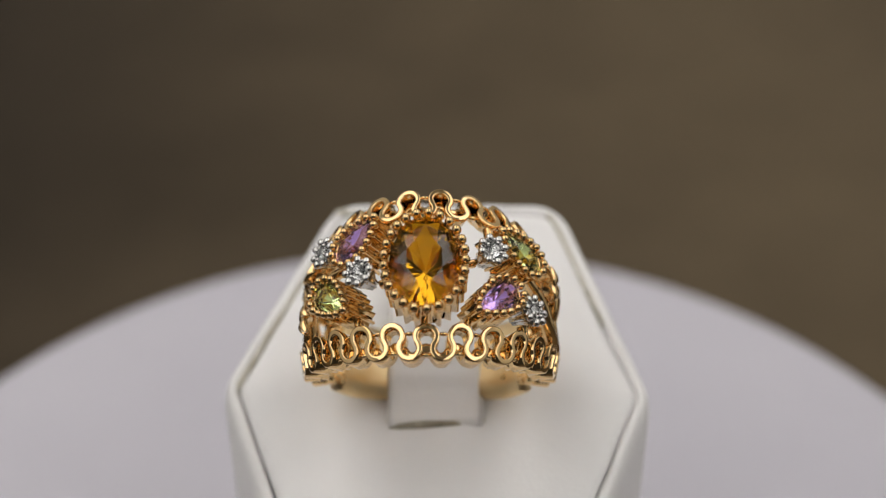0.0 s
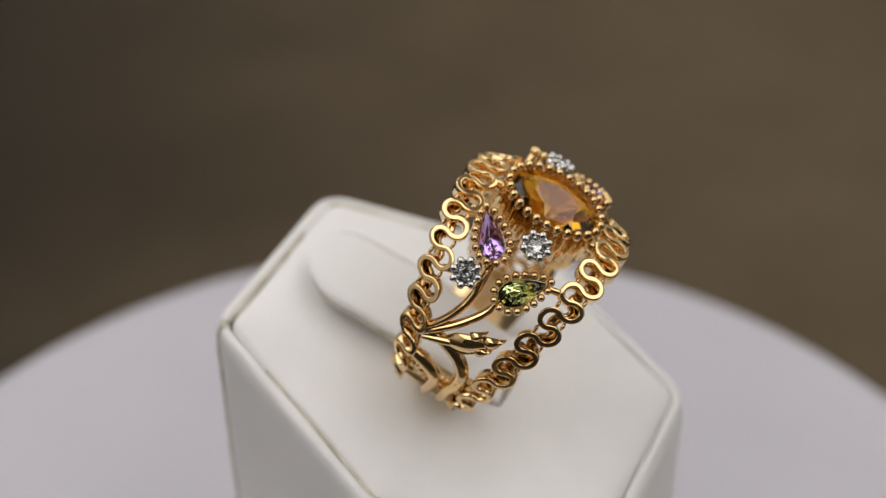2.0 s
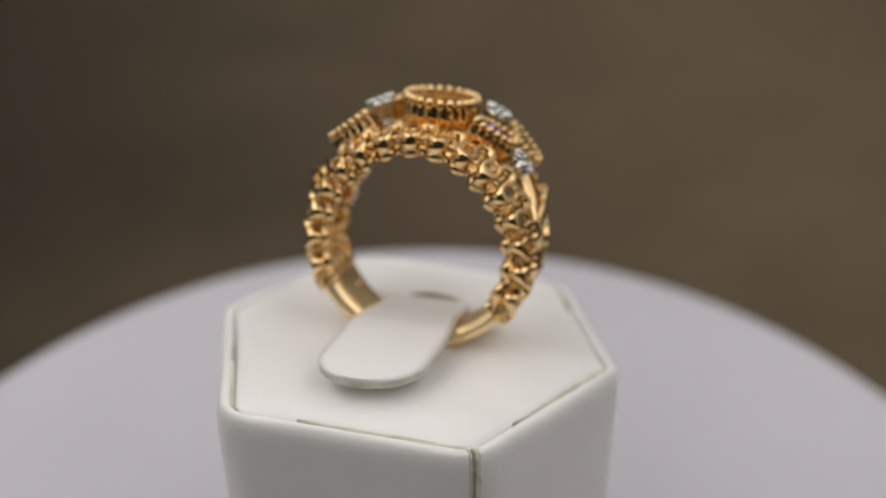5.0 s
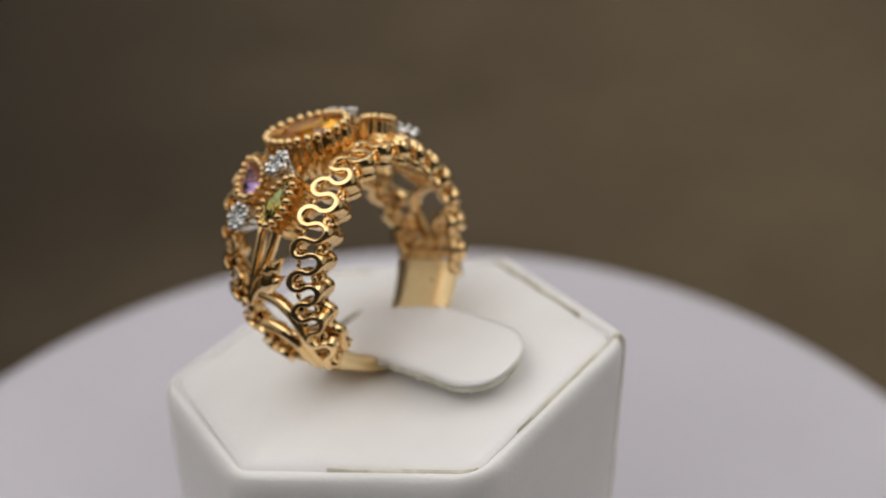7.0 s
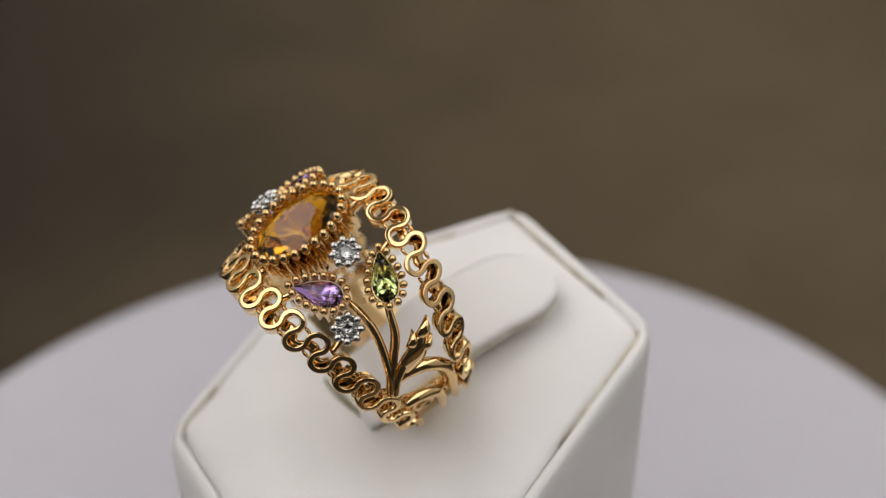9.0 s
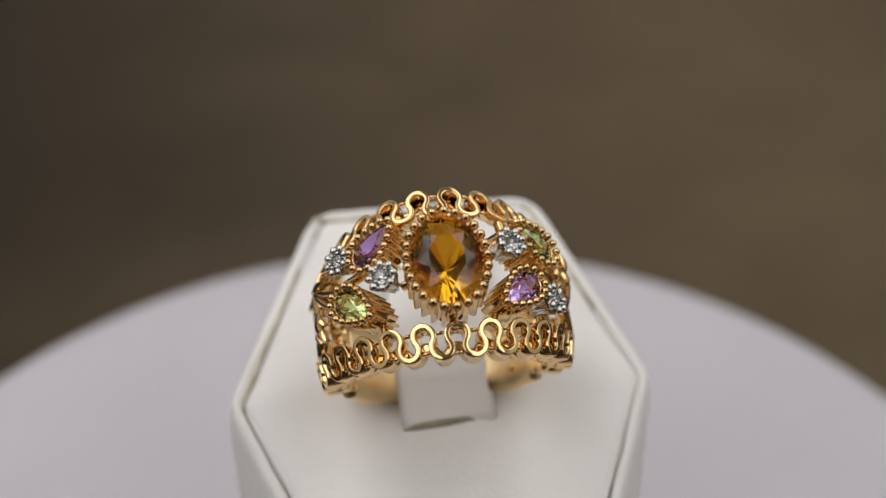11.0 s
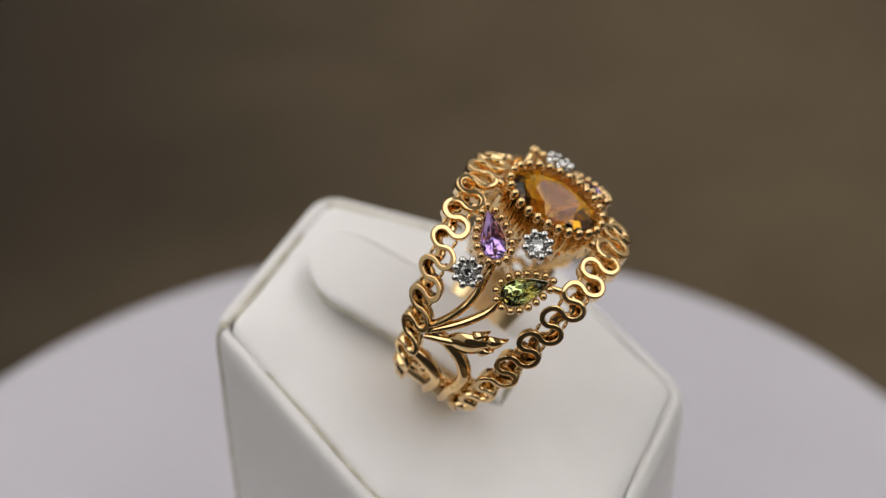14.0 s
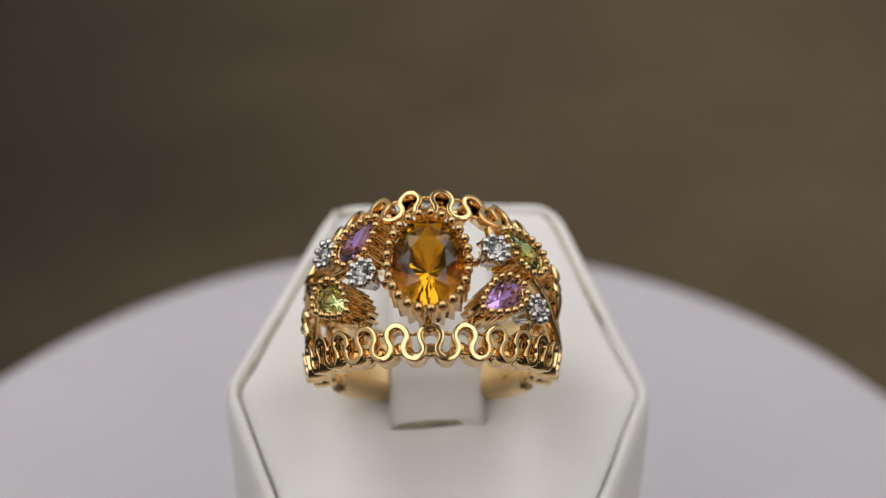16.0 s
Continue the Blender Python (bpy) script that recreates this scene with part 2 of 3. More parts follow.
def build_display():
    box = thing("ring_display", "white leatherette hexagonal ring display with a sloped padded top", "display stand")
    rings = [hex_ring(1.3, 4.3, level=30.0), hex_ring(1.5, 4.5, level=30.6), hex_ring(1.55, 4.5, level=45.0), hex_ring(1.55, 4.5, over=-4.0)]
    for grow, over in ((1.55, -2.2), (1.52, -1.5), (1.42, -0.85), (1.24, -0.3), (1.0, 0.05), (0.72, 0.2), (0.45, 0.18), (0.24, -0.02), (0.08, -0.8)):
        rings.append(hex_ring(grow, 1.6 + 1.9 * grow, over=over, wander=0.22 if grow < 0.9 else 0.0))
    part("body", loops(bmesh.new(), rings, cap_first=True), LEATHER, box)
    rings = []
    for grow, over in ((-0.02, -0.9), (-0.06, -0.35), (-0.25, 0.05), (-0.7, 0.35), (-1.6, 0.6), (-3.0, 0.9), (-5.0, 1.15), (-7.5, 1.3), (-10.0, PAD_PUFF), (-12.5, PAD_PUFF), (-14.6, PAD_PUFF)):
        rings.append(hex_ring(grow, 1.5, over=over, wander=0.22 if -2.0 < grow < -0.03 else 0.0))
    rings = [[(x, y, z + hump(x / MM, y / MM) * MM) for x, y, z in r] for r in rings[:-1]]
    fine = rings[-1]
    for k in (0.85, 0.7, 0.55, 0.4, 0.25, 0.1):
        ring = []
        for x, y, z in fine:
            x, y = (1.3 + (x / MM - 1.3) * k), (-3.1 + (y / MM + 3.1) * k)
            ring.append((x * MM, y * MM, (pad_z(x, y) + PAD_PUFF + hump(x, y) + LIFT) * MM))
        rings.append(ring)
    part("pad", loops(bmesh.new(), rings, cap_last=True), LEATHER, box, "softly puffed white leatherette pad")
    # the wrap's seam down the back corner: a dark cleft between two raw edges, running over the rim
    rnd = random.Random(4)
    out = Vector((-0.33, 0.944))
    along = Vector((out.y, -out.x))
    line = [(0.30, 0.05), (0.50, 0.19), (0.74, 0.21), (1.0, 0.06), (1.24, -0.29), (1.42, -0.84), (1.51, -1.5), (1.54, -2.2)] + [(1.54, -2.2 - 1.0 * k) for k in range(1, 45)]
    for name, off, wide, proud, mat, label in (("seam", 0.0, 0.19, 0.06, THREAD, "dark wrap seam down a corner"), ("seam_edge", -0.36, 0.20, 0.20, LEATHER_EDGE, "raw beige edge of the wrap"), ("seam_edge", 0.31, 0.13, 0.14, LEATHER_EDGE, "raw beige edge of the wrap")):
        rings = []
        for k, (grow, over) in enumerate(line):
            p = Vector(hexagon(grow, 1.6 + 1.9 * grow)[1 * 14 + 3])
            z = pad_z(p.x, p.y) + over + LIFT
            z = max(z, 30.2)
            w, o, pr = wide * (0.7 + 0.6 * rnd.random()), off + 0.06 * (rnd.random() - 0.5), proud * (0.75 + 0.5 * rnd.random())
            up = max(0.0, 1.0 - max(0.0, grow - 0.5))
            ring = []
            for a, b in ((-w, -0.3), (w, -0.3), (w, 0.35 * pr), (0, pr), (-w, 0.35 * pr)):
                q = p + along * (o + a) + out * (b * (1.0 - 0.8 * up))
                ring.append((q.x * MM, q.y * MM, (z + b * up) * MM))
            rings.append(ring)
        part(name, loops(bmesh.new(), rings, cap_first=True, cap_last=True), mat, box, label)
    # raw edges that show in the seam at some corners
    edge = hexagon(0.10, 1.6)
    for first, count in ((8, 9), (22, 12), (40, 8), (79, 10)):
        rings = []
        for i in range(count):
            x, y = edge[(first + i) % len(edge)]
            d = Vector((x - 1.3, y + 3.1)).normalized()
            w = 0.17 * math.sin(math.pi * (i + 0.5) / count) * (0.7 + 0.6 * rnd.random())
            z = pad_z(x, y) + LIFT
            rings.append([((x + d.x * o) * MM, (y + d.y * o) * MM, (z + h) * MM) for o, h in ((-w - 0.02, -0.5), (w + 0.02, -0.5), (w, 0.10), (0.0, 0.22 + 0.15 * rnd.random()), (-w, 0.10))])
        part("raw_edge", loops(bmesh.new(), rings, cap_first=True, cap_last=True), LEATHER_EDGE, box, "frayed beige wrap edge in the seam")
    # the slit from which the tongue comes: its dark cut face
    rings = []
    for i in range(33):
        x = -3.0 + 6.4 * i / 32
        e = math.sin(math.pi * (0.02 + 0.96 * i / 32)) ** 0.8
        rings.append([(x * MM, (y + 0.4 * (1 - e)) * MM, (pad_z(x, y) + PAD_PUFF + hump(x, y) + (zz * e if zz > 0 else zz - 0.12 * (1 - e)) + LIFT) * MM) for y, zz in ((-9.1, -0.5), (-9.1, 0.01), (-9.02, 0.18), (-8.8, 0.48), (-8.6, 0.20), (-8.6, -0.5))])
    part("slit", loops(bmesh.new(), rings, closed=True, cap_first=True, cap_last=True), THREAD, box, "dark cut slit in the pad")
    return box


def build_flap(box):
    """The tongue that comes out of a slit, runs over the foot of the ring and ends in a rounded tip."""
    keys = [(-9.15, 1.0), (-8.95, 2.25), (-8.6, 2.62), (-7.2, 2.8), (-6.0, 2.95), (-4.0, 3.4), (-2.0, 3.9), (1.0, 4.25), (5.0, 4.1), (9.0, 3.85), (12.0, 3.65)]
    ends, half, corner = (keys[0][0], 11.7), 4.6, 4.1

    def height(y):
        for (y0, h0), (y1, h1) in zip(keys, keys[1:]):
            if y <= y1:
                k = (y - y0) / (y1 - y0)
                k = k * k * (3 - 2 * k)
                return h0 + (h1 - h0) * k
        return keys[-1][1]

    def width(y):
        d = ends[1] - y
        if y < 2.0:
            return half - 0.35 * min(1.0, (2.0 - y) / 4.0) - 0.5 * min(1.0, max(0.0, (-8.3 - y) / 0.85)) ** 2
        if d >= corner:
            return half
        return half - corner + math.sqrt(max(0.0, corner ** 2 - (corner - d) ** 2))

    rows = [ends[0] + (ends[1] - ends[0]) * (1 - (1 - i / 60) ** 1.6) for i in range(61)]
    rnd = random.Random(9)
    for name, top, thick, trim, mat, label in (("flap", 0.0, 0.40, 1.0, LEATHER, "rounded leatherette tongue that holds the ring"), ("flap_backing", 0.41, 0.68, 1.0, LEATHER_EDGE, "raw beige backing under the tongue")):
        rings = []
        for y in rows:
            w, h = max(width(y), 0.05) * trim, height(y) - top
            cx = 1.15 + 0.0043 * (y + 9.5) ** 2
            fray = (0.05 if name == "flap" else 0.22) * (rnd.random() - 0.5)
            ring = []
            for k in range(13):
                x = (-w + 2 * w * k / 12) * (1 + fray / 5)
                e = 0.16 * max(0.0, abs(x) / w - 0.9) * 10
                ring.append((cx + x, y, pad_z(cx + x, y) + h - e))
            for k in range(12, -1, -1):
                x = (-w + 2 * w * k / 12) * (1 + fray / 5)
                ring.append((cx + x * 0.99, y, pad_z(cx + x, y) + h - thick - 0.5 * fray))
            rings.append([(x * MM, yy * MM, (z + LIFT) * MM) for x, yy, z in ring])
        part(name, loops(bmesh.new(), rings, cap_first=True, cap_last=True), mat, box, label)


# ---- the ring ----
TILT = math.radians(23.62)
FA = Vector((0.03, math.cos(TILT), math.sin(TILT))).normalized()
FX = FA.cross(Vector((0, 0, 1))).normalized()
FU = FX.cross(FA)
CC = Vector((0.624, -11.5, -26.82 + LIFT))
RS = 10.15


def swell(phi):
    """The band is a little longer than round: what its radius gains towards the foot."""
    a = abs((phi + 180) % 360 - 180)
    table = [(0, 0.0), (60, 0.0), (85, 0.40), (105, 0.80), (130, 1.2), (180, 1.5)]
    for (a0, w0), (a1, w1) in zip(table, table[1:]):
        if a <= a1:
            return w0 + (w1 - w0) * (a - a0) / (a1 - a0)
    return 1.5


def on_ring(phi, w, r):
    """Metres in the world: phi degrees from the top towards +x, w along the finger's axis, r from the axis."""
    a = math.radians(phi)
    r += swell(phi)
    return (CC + FX * (r * math.sin(a)) + FU * (r * math.cos(a)) + FA * w) * MM


def seat(phi, w, r, turn=0.0):
    """Axes on the ring: z outward, x along phi turned by that many degrees towards w."""
    a = math.radians(phi)
    n = FX * math.sin(a) + FU * math.cos(a)
    t = FX * math.cos(a) - FU * math.sin(a)
    m = Matrix((t, FA, n)).transposed().to_4x4()
    m.translation = on_ring(phi, w, r)
    return m @ Matrix.Rotation(math.radians(turn), 4, "Z")


def slope(lean, phi):
    """How far a border's face tilts at phi, between its value at the top of the ring and that on the shoulders."""
    return lean[0] + (lean[1] - lean[0]) * min(1.0, max(0.0, (abs(phi) - 12) / 28))


def ribbon(bm, path, profile, lean=(0.0, 0.0), widths=None):
    """Sweep a profile of (across, radius) along a path of (phi, w) on the ring."""
    n = len(path)
    rings = []
    for i, (phi, w) in enumerate(path):
        p0, p1 = path[max(i - 1, 0)], path[min(i + 1, n - 1)]
        ds, dw = math.radians(p1[0] - p0[0]) * RS, p1[1] - p0[1]
        ln = math.hypot(ds, dw) or 1.0
        ns, nw = -dw / ln, ds / ln
        k = widths[i] if widths else 1.0
        ring = []
        for o, r in profile:
            at, ww = phi + math.degrees(ns * o * k / RS), w + nw * o * k
            ring.append(on_ring(at, ww, r - slope(lean, at) * (abs(ww - mid(at)) - spread(at)[0])))
        rings.append(ring)
    return loops(bm, rings, cap_first=True, cap_last=True)


def smooth_path(keys, n=28):
    """A smooth path through (phi, w) keys."""
    out = []
    for i in range(len(keys) - 1):
        p = [Vector(keys[max(i - 1, 0)]), Vector(keys[i]), Vector(keys[i + 1]), Vector(keys[min(i + 2, len(keys) - 1)])]
        m = max(2, n // (len(keys) - 1))
        for k in range(m):
            t = k / m
            q = 0.5 * (2 * p[1] + (p[2] - p[0]) * t + (2 * p[0] - 5 * p[1] + 4 * p[2] - p[3]) * t * t + (3 * p[1] - p[0] - 3 * p[2] + p[3]) * t ** 3)
            out.append(tuple(q))
    return out + [tuple(keys[-1])]


def mid(phi):
    """The band's middle along the finger's axis: it leans back towards the foot."""
    a = abs(phi if phi <= 180 else phi - 360)
    table = [(0, 4.8), (60, 5.0), (85, 5.0), (125, 5.4), (155, 5.8), (180, 5.8)]
    for (a0, w0), (a1, w1) in zip(table, table[1:]):
        if a <= a1:
            return w0 + (w1 - w0) * (a - a0) / (a1 - a0)
    return 5.8


def spread(phi):
    """Half the distance between the two meander rails, and the meander's swing, at phi."""
    a = abs(phi)
    table = [(0, 6.22, 1.32), (30, 5.87, 1.28), (46, 5.43, 1.22), (60, 5.0, 1.2), (73, 4.55, 1.17), (85, 4.12, 1.12), (100, 3.62, 0.92), (125, 2.95, 0.55), (180, 2.9, 0.3)]
    for (a0, w0, s0), (a1, w1, s1) in zip(table, table[1:]):
        if a <= a1:
            k = (a - a0) / (a1 - a0)
            return w0 + (w1 - w0) * k, s0 + (s1 - s0) * k
    return table[-1][1:]


def meander(side, first, pitch, swing=1.0, step=20, shift=0.0):
    """A border of nearly closed round loops, outward and inward by turns, each an arc that runs on into the next."""
    half = math.radians(pitch) * RS / 2

    def arc(phi):
        """Height of the loops' middles over the border's middle, and their radius."""
        amp = spread(phi)[1] * swing
        h = (amp * amp - half * half / 4) / (2 * amp)
        return h, amp - h

    out = []
    for k in range(math.ceil((-128 - first) / (pitch / 2)), int((128 - first) / (pitch / 2)) + 1):
        c, way = first + k * pitch / 2, 1 if k % 2 == 0 else -1
        h, r = arc(c)
        reach = math.pi / 2 + math.atan2(2 * h, half)
        for i in range(step):
            a = reach * (2 * i / step - 1)
            phi = c + math.degrees(r * math.sin(a) / RS)
            hh, rr = arc(phi)
            out.append((c + math.degrees(rr * math.sin(a) / RS), mid(phi) + side * (spread(phi)[0] + shift + way * (hh + rr * math.cos(a)))))
    return out


def flat_band(o, r0, r1, b=0.07):
    """Profile of a wall with softened edges."""
    return [(-o, r0), (o, r0), (o, r1 - b), (o - b, r1 - 0.2 * b), (o - 2 * b, r1), (-o + 2 * b, r1), (-o + b, r1 - 0.2 * b), (-o, r1 - b)]


def round_wire(o, r, h, n=10):
    return [(o * math.cos(2 * math.pi * k / n), r + h * math.sin(2 * math.pi * k / n)) for k in range(n)]


def gem_mesh(name, mat, outline, table, crown, depth, n=16):
    """A faceted stone: table, crown facets, girdle, and a pavilion that runs down to a keel."""
    bm = bmesh.new()

    def ring(k, z, count, shift=0.0):
        for i in range(count):
            x, y = outline(2 * math.pi * (i + shift) / count)
            bm.verts.new((x * k * MM, y * k * MM, z * MM))

    ring(table, crown, n // 2, 0.5)
    ring((1 + table) / 2 + 0.06, crown * 0.58, n // 2)
    ring(1.0, 0.06, n)
    ring(1.0, -0.06, n)
    ring(0.66, -depth * 0.38, n // 2)
    ring(0.33, -depth * 0.72, n // 2, 0.5)
    ring(0.05, -depth, n // 4)
    bmesh.ops.convex_hull(bm, input=bm.verts[:])
    loose = [v for v in bm.verts if not v.link_faces]
    bmesh.ops.delete(bm, geom=loose, context="VERTS")
    bmesh.ops.dissolve_limit(bm, angle_limit=math.radians(1.0), verts=bm.verts[:], edges=bm.edges[:])
    return mesh_of(name, bm, mat, False)


def oval(ax, ay):
    return lambda t: (ax * math.cos(t), ay * math.sin(t))


def pear(length, width):
    """A drop with its tip on +x and its round end on -x."""
    def f(t):
        x = math.cos(t)
        s = math.sin(t)
        k = 0.5 * (1 - x)
        return (0.5 * length * x, 0.5 * width * 1.12 * s * (0.18 + 0.82 * k ** 0.62))
    return f


def outline_points(outline, grow, count):
    """Points spaced evenly along an outline that is grown outward."""
    fine = [Vector((*outline(2 * math.pi * i / 720), 0)) for i in range(720)]
    off = []
    for i in range(720):
        t = (fine[(i + 1) % 720] - fine[i - 1]).normalized()
        off.append(fine[i] + Vector((t.y, -t.x, 0)) * grow)
    run = [0.0]
    for i in range(720):
        run.append(run[-1] + (off[(i + 1) % 720] - off[i]).length)
    out, j = [], 0
    for k in range(count):
        goal = run[-1] * k / count
        while run[j + 1] < goal:
            j += 1
        p, q = off[j % 720], off[(j + 1) % 720]
        out.append((p, (q - p).normalized()))
    return out


def fluted_setting(ring_ob, name, label, phi, w, r, turn, outline, gem, beads, bead, wall, grow, taper, gem_drop, gem_label):
    """A bezel of upright flutes, each ending in a bead, round a faceted stone."""
    m = seat(phi, w, r, turn)
    count = beads * 6
    rings = []
    for lvl, (k, z) in enumerate(((1.0, 0.0), (1.0, -0.25), (1.0 - 0.35 * taper, -wall * 0.5), (1.0 - taper, -wall))):
        ring = []
        for i, (p, t) in enumerate(outline_points(outline, grow, count)):
            nrm = Vector((t.y, -t.x, 0))
            wave = 0.5 + 0.5 * math.cos(2 * math.pi * i / 6)
            q = p * k + nrm * ((0.62 * wave - 0.36) * (bead / 0.36))
            ring.append(m @ Vector((q.x * MM, q.y * MM, z * MM)))
        rings.append(ring)
    inner = []
    for k, z in ((1.0 - taper, -wall), (1.0 - 0.4 * taper, -wall * 0.55), (1.0, -0.3), (1.0, 0.0)):
        inner.append([m @ Vector(((p.x * k - t.y * 0.28) * MM, (p.y * k + t.x * 0.28) * MM, z * MM)) for p, t in outline_points(outline, grow, count)])
    allr = rings + inner
    bm = loops(bmesh.new(), allr + [allr[0]])
    bmesh.ops.remove_doubles(bm, verts=bm.verts[:], dist=1e-7)
    bez = part(name, bm, GOLD, ring_ob, label)
    g = part("gemstone", gem, None, bez, gem_label)
    g.matrix_basis = m @ Matrix.Translation((0, 0, -gem_drop * MM))
    me = ball_mesh("bead", GOLD, bead * MM, bead * MM, bead * 1.3 * MM)
    for p, t in outline_points(outline, grow, beads):
        b = part("bead", me, None, bez)
        nrm = Vector((t.y, -t.x, 0))
        b.matrix_basis = m @ Matrix.Translation(((p.x + nrm.x * 0.04) * MM, (p.y + nrm.y * 0.04) * MM, 0.06 * MM))
    return bez


def flower(ring_ob, phi, w, r, spin, gem, petal, claw):
    """A small round white-gold cup of eight beads round a clear stone."""
    m = seat(phi, w, r, spin)
    rings = []
    for k, z in ((0.30, -0.55), (0.62, -0.25), (0.80, 0.0), (1.0, 0.0), (0.92, -0.6), (0.6, -1.5), (0.42, -2.4)):
        ring = []
        for i in range(48):
            a = 2 * math.pi * i / 48
            q = 1.28 * k * (0.92 + (0.09 * math.cos(8 * a) if z < -0.1 or k > 0.9 else 0.0))
            ring.append(m @ Vector((q * math.cos(a) * MM, q * math.sin(a) * MM, z * MM)))
        rings.append(ring)
    cup = part("flower_setting", loops(bmesh.new(), rings, cap_first=True, cap_last=True), WHITE_GOLD, ring_ob, "white gold flower-shaped setting")
    g = part("gemstone", gem, None, cup, "tiny round clear diamond")
    g.matrix_basis = m @ Matrix.Translation((0, 0, 0.05 * MM))
    for i in range(8):
        a = 2 * math.pi * i / 8
        b = part("petal", petal, None, cup)
        b.matrix_basis = m @ Matrix.Rotation(a, 4, "Z") @ Matrix.Translation((1.03 * MM, 0, 0.02 * MM))
    for i in range(4):
        a = 2 * math.pi * (i + 0.5) / 4
        b = part("claw", claw, None, cup)
        b.matrix_basis = m @ Matrix.Rotation(a, 4, "Z") @ Matrix.Translation((0.62 * MM, 0, 0.16 * MM))


def leaf(ring_ob, phi, w, r, turn):
    """A plump leaf of three pointed lobes with a ridge along each."""
    bm = bmesh.new()
    m = seat(phi, w, r, turn)
    for ang, ln, wd, ox in ((0, 4.6, 0.92, 0.1), (2, 2.3, 0.55, 3.1), (-13, 1.8, 0.48, 2.3), (14, 1.8, 0.45, 2.3)):
        rot = m @ Matrix.Rotation(math.radians(ang), 4, "Z")
        rings = []
        for i in range(13):
            t = i / 12
            half = wd * math.sin(math.pi * (0.08 + 0.92 * t) ** 0.8) + 0.02
            x = ox - 0.3 + ln * t
            lift = 0.55 * math.sin(math.pi * t) + 0.12 * t
            rings.append([rot @ Vector((x * MM, y * half * MM, z * MM)) for y, z in ((-1, lift - 0.32), (1, lift - 0.32), (1.0, lift - 0.12), (0.5, lift + 0.10), (0.0, lift + 0.2), (-0.5, lift + 0.10), (-1.0, lift - 0.12))])
        loops(bm, rings, cap_first=True, cap_last=True)
    part("leaf", bm, GOLD, ring_ob, "plump lobed leaf of polished gold")


def build_ring():
    ring = thing("ring", "openwork yellow gold ring set with orange, purple, green and clear stones", "ring")
    # shank
    bm = bmesh.new()
    rings = []
    for i in range(57):
        phi = 125 + 110 * i / 56
        h = 3.45 - 0.6 * min(1.0, max(0.0, (min(phi, 360 - phi) - 140) / 30))
        prof = [(-h, 8.25), (-h * 0.5, 8.1), (h * 0.5, 8.1), (h, 8.25), (h, 9.1), (h * 0.93, 9.45), (h * 0.5, 9.62), (0, 9.66), (-h * 0.5, 9.62), (-h * 0.93, 9.45), (-h, 9.1)]
        rings.append([on_ring(phi, mid(phi) - 0.6 + w, r) for w, r in prof])
    part("shank", loops(bm, rings, cap_first=True, cap_last=True), SATIN_GOLD, ring, "smooth satin gold band")
    for phi, w, ln in ((131, 3.2, 3.0), (131, 4.4, 1.6), (-133, 6.5, 1.8)):
        path = [(phi + k * ln / 3, w) for k in range(4)]
        part("hallmark", ribbon(bmesh.new(), [(p + (5 if p > 0 else -5), q) for p, q in path], [(-0.25, 8.0), (0.25, 8.0), (0.25, 8.3), (-0.25, 8.3)]), GOLD, ring, "small stamped hallmark bar inside the band")
    # meander rails
    joint = ball_mesh("joint", GOLD, 0.40 * MM, 0.17 * MM, 0.22 * MM, 8, 6)
    for side, first, pitch in ((1, 5.4, 15.6), (-1, 7.1, 15.15)):
        lean, top = ((0.22, 0.50), 9.90) if side > 0 else ((0.12, 0.20), 10.12)
        path = meander(side, first, pitch)
        rail = part("meander_rail", ribbon(bmesh.new(), path, flat_band(0.225, top - 1.35, top, 0.055), lean), GOLD, ring, "serpentine gold ribbon border")
        low = meander(side, first, pitch, 0.30, shift=0.42 if side > 0 else 0.30)
        part("inner_rail", ribbon(bmesh.new(), low, flat_band(0.45, top - 2.1, top - 1.36, 0.12), lean), GOLD, ring, "scalloped lower gold border")
        k0 = math.ceil((-118 - first) / pitch)
        for k in range(k0, int((118 - first) / pitch) + 1):
            for half, where in ((0.5, 0.62), (0.0, -0.62)):
                phi = first + pitch * (k + half)
                off, amp = spread(phi)
                j = part("joint", joint, None, rail)
                j.matrix_basis = seat(phi, mid(phi) + side * (off + where * amp), top - 0.5 - slope(lean, phi) * where * amp)
    # stems and scrolls
    wire, hook = round_wire(0.33, 9.85, 0.52, 14), round_wire(0.50, 9.62, 0.55, 16)
    stems = [
        ([(38, 3.9), (46, 4.1), (56, 4.1), (66, 3.7), (77, 3.0), (85, 2.3)], wire),
        ([(49, 6.3), (55, 5.9), (64, 5.25), (72, 4.1), (78, 3.1), (86, 2.1)], wire),
        ([(88, 2.4), (82, 3.3), (77.5, 4.7), (75, 6.0)], wire),
        ([(83, 2.5), (84, 4.2), (88, 5.9), (95, 7.0), (103, 7.2), (112, 6.9), (129, 6.8)], hook),
        ([(99, 2.6), (101, 3.7), (105, 4.9), (111, 5.5), (129, 5.4)], hook),
        ([(-40, 6.2), (-47, 6.2), (-59, 6.2), (-72, 7.0), (-81, 8.1)], wire),
        ([(-51, 4.3), (-59, 4.5), (-69, 5.6), (-78, 7.0), (-84, 8.1)], wire),
        ([(-86, 7.9), (-81, 5.7), (-76, 4.8)], wire),
        ([(-83, 7.9), (-84, 6.2), (-88, 4.5), (-95, 3.5), (-103, 3.4), (-112, 3.8), (-129, 4.0)], hook),
        ([(-99, 8.0), (-101, 6.9), (-105, 5.7), (-111, 5.2), (-129, 5.5)], hook),
    ]
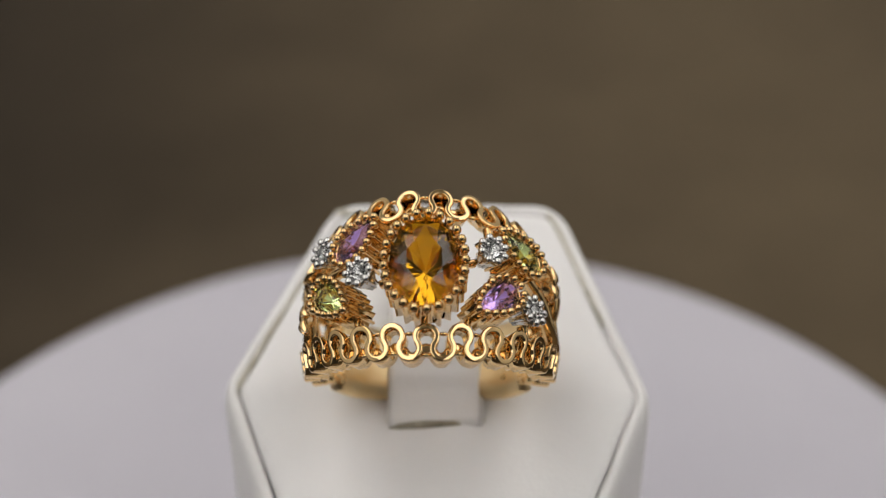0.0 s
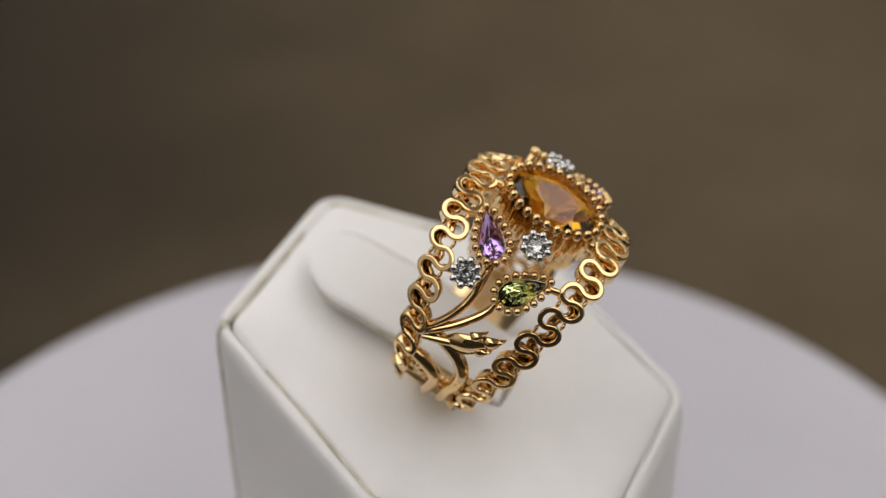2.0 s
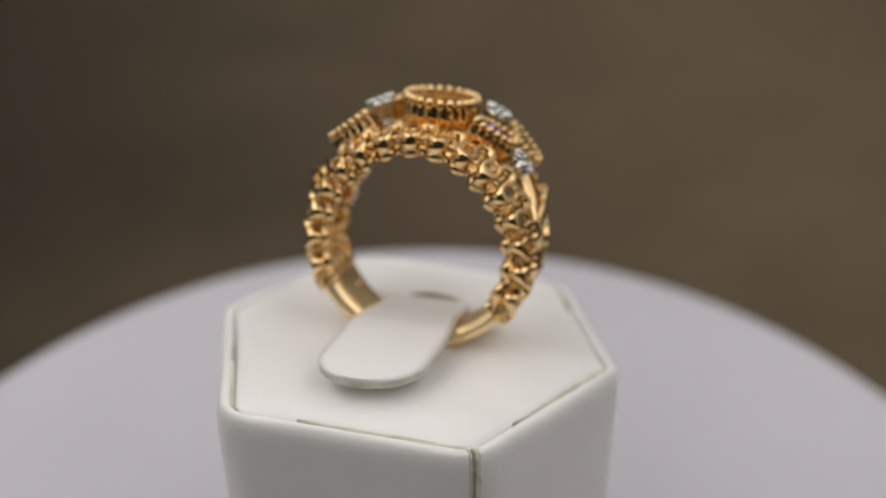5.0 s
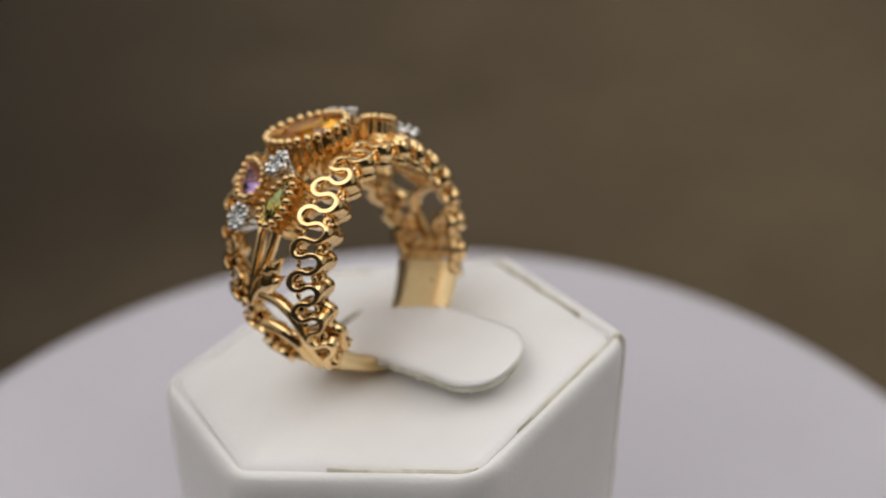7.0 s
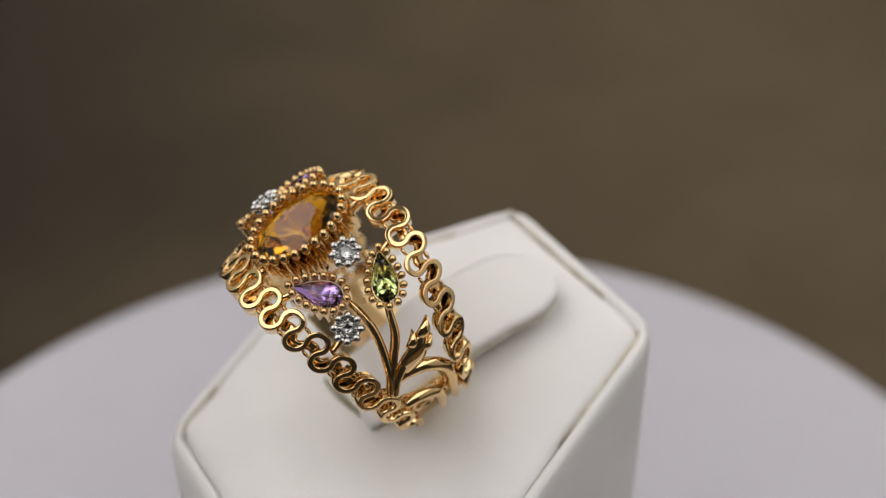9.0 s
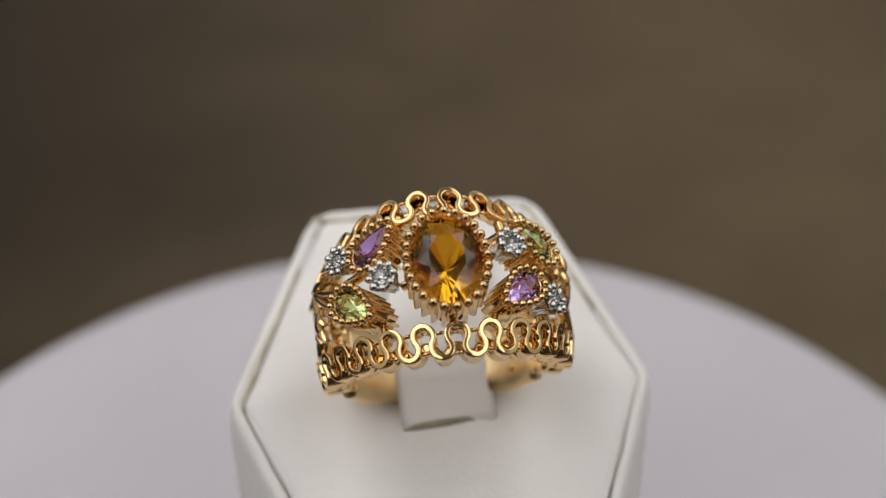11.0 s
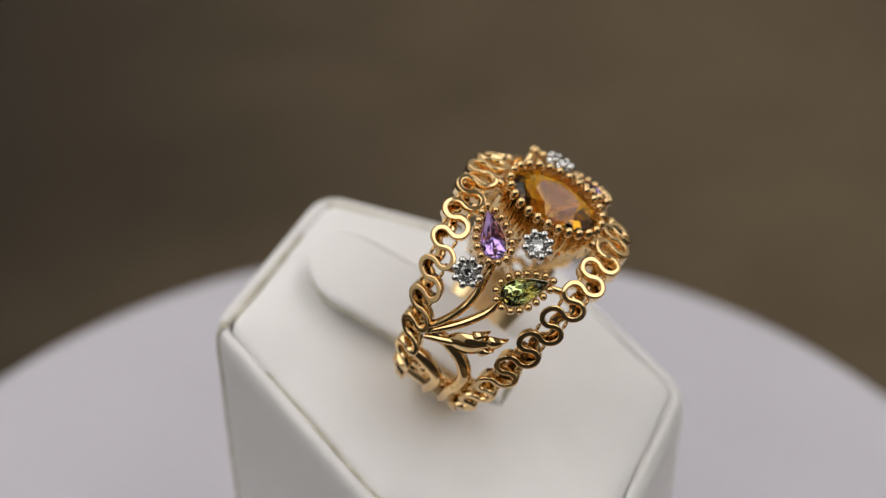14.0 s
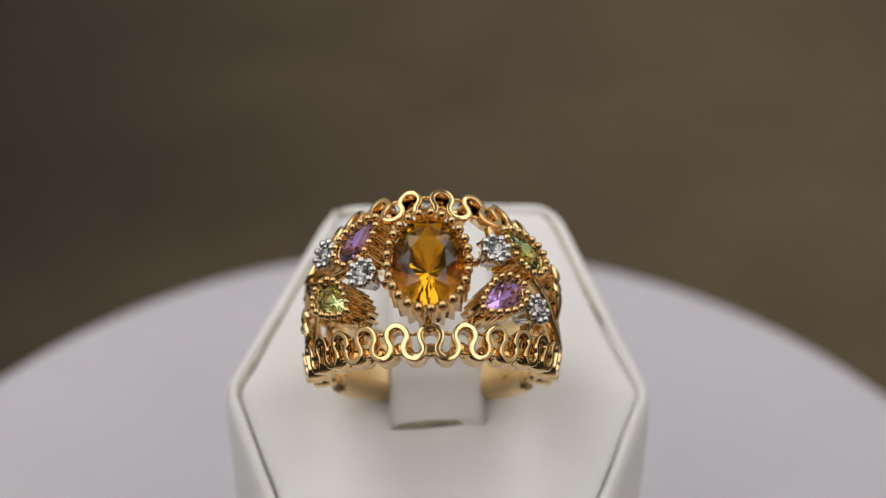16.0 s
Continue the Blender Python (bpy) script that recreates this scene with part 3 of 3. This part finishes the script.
    for keys, prof in stems:
        path = smooth_path(keys, 60)
        n = len(path)
        part("stem", ribbon(bmesh.new(), path, prof, widths=[0.55 + 0.6 * math.sin(math.pi * (0.15 + 0.75 * i / n)) for i in range(n)]), GOLD, ring, "curved polished gold stem")
    leaf(ring, 82.0, 4.1, 9.9, 127)
    leaf(ring, -82.0, 5.95, 9.9, -53)
    # small round loops that fill the foot of the openwork
    for sign in (-1, 1):
        for phi, rel, size in ((109, -2.3, 0.66), (110, 2.3, 0.62), (118.5, -2.35, 0.72), (119, -0.8, 0.70), (119, 0.8, 0.70), (118.5, 2.3, 0.72)):
            path = [(sign * phi + math.degrees(size * math.cos(2 * math.pi * k / 20) / RS), mid(phi) - 0.3 + rel + size * math.sin(2 * math.pi * k / 20)) for k in range(21)]
            part("loop", ribbon(bmesh.new(), path, flat_band(0.22, 8.3, 9.35, 0.06)), GOLD, ring)
    # bridges from the settings to the rails
    for keys in ([(-1.5, 0.8), (-1.8, -0.4)], [(1.0, 9.0), (0.5, 10.1)], [(-35, 1.6), (-33, 0.2)], [(19.5, 1.2), (17, -0.2)], [(-22, 9.0), (-20, 10.2)],
                 [(30, 8.4), (28, 9.8)], [(-51, 8.4), (-53, 9.5)], [(50, 1.8), (52, 0.5)], [(-15, 4.4), (-23, 4.1)], [(14, 5.6), (22, 6.0)]):
        part("bridge", ribbon(bmesh.new(), smooth_path(keys, 8), round_wire(0.32, 9.6, 0.5)), GOLD, ring)
    # stones
    citrine = gem_mesh("gemstone", CITRINE, oval(2.85, 3.9), 0.52, 1.0, 3.0, 16)
    fluted_setting(ring, "bezel", "tall fluted gold bezel with beaded rim", -1.3, 4.75, 11.75, 0, oval(2.72, 3.76), citrine, 25, 0.40, 3.5, 0.40, 0.04, 0.55, "large oval faceted orange citrine")
    drop = pear(4.0, 2.42)
    purple = gem_mesh("gemstone", AMETHYST, drop, 0.55, 0.55, 1.3, 16)
    green = gem_mesh("gemstone", PERIDOT, drop, 0.55, 0.55, 1.3, 16)
    for phi, w, turn, gem, lab in ((-30.6, 7.57, 41, purple, "pear-shaped purple amethyst"), (28.8, 2.45, 180 + 37.5, purple, "pear-shaped purple amethyst"),
                                   (-42.9, 3.05, -40, green, "pear-shaped green peridot"), (40.2, 7.2, 180 - 28, green, "pear-shaped green peridot")):
        fluted_setting(ring, "pear_bezel", "drop-shaped gold bezel with beaded rim", phi, w, 11.45, turn, drop, gem, 16, 0.335, 3.2, 0.33, 0.02, 0.22, lab)
    round_stone = gem_mesh("gemstone", DIAMOND, oval(0.62, 0.62), 0.55, 0.22, 0.5, 16)
    petal = ball_mesh("petal", WHITE_GOLD, 0.36 * MM, 0.32 * MM, 0.30 * MM, 10, 7)
    claw = ball_mesh("claw", WHITE_GOLD, 0.17 * MM, 0.17 * MM, 0.17 * MM, 8, 5)
    for phi, w, r, spin in ((-48.8, 7.62, 11.45, 10), (-26.0, 4.08, 12.4, 0), (24.5, 6.04, 12.3, 20), (47.2, 2.46, 11.45, 5)):
        flower(ring, phi, w, r, spin, round_stone, petal, claw)
    return ring


def motions():
    """Disc, display and ring turn together: forward at an even pace, then back."""
    stops = [0.0, 2.0, 4.0, 6.0, 8.0, 10.0, 12.0, 13.2, 13.3, 13.3667, 13.4, 13.4333, 13.5, 13.6, 14.5, 16.0]
    for ob in turning:
        rows = []
        for t in stops:
            turn = RATE * t if t < BACK else RATE * (2 * BACK - t)
            rows.append((t, pose(0, 0, 0, 0, 0, turn)))
        walk(ob, rows)


build_room()
build_table()
plate = build_turntable()
display = build_display()
build_flap(display)
gold_ring = build_ring()
turning = (plate, display, gold_ring)
motions()
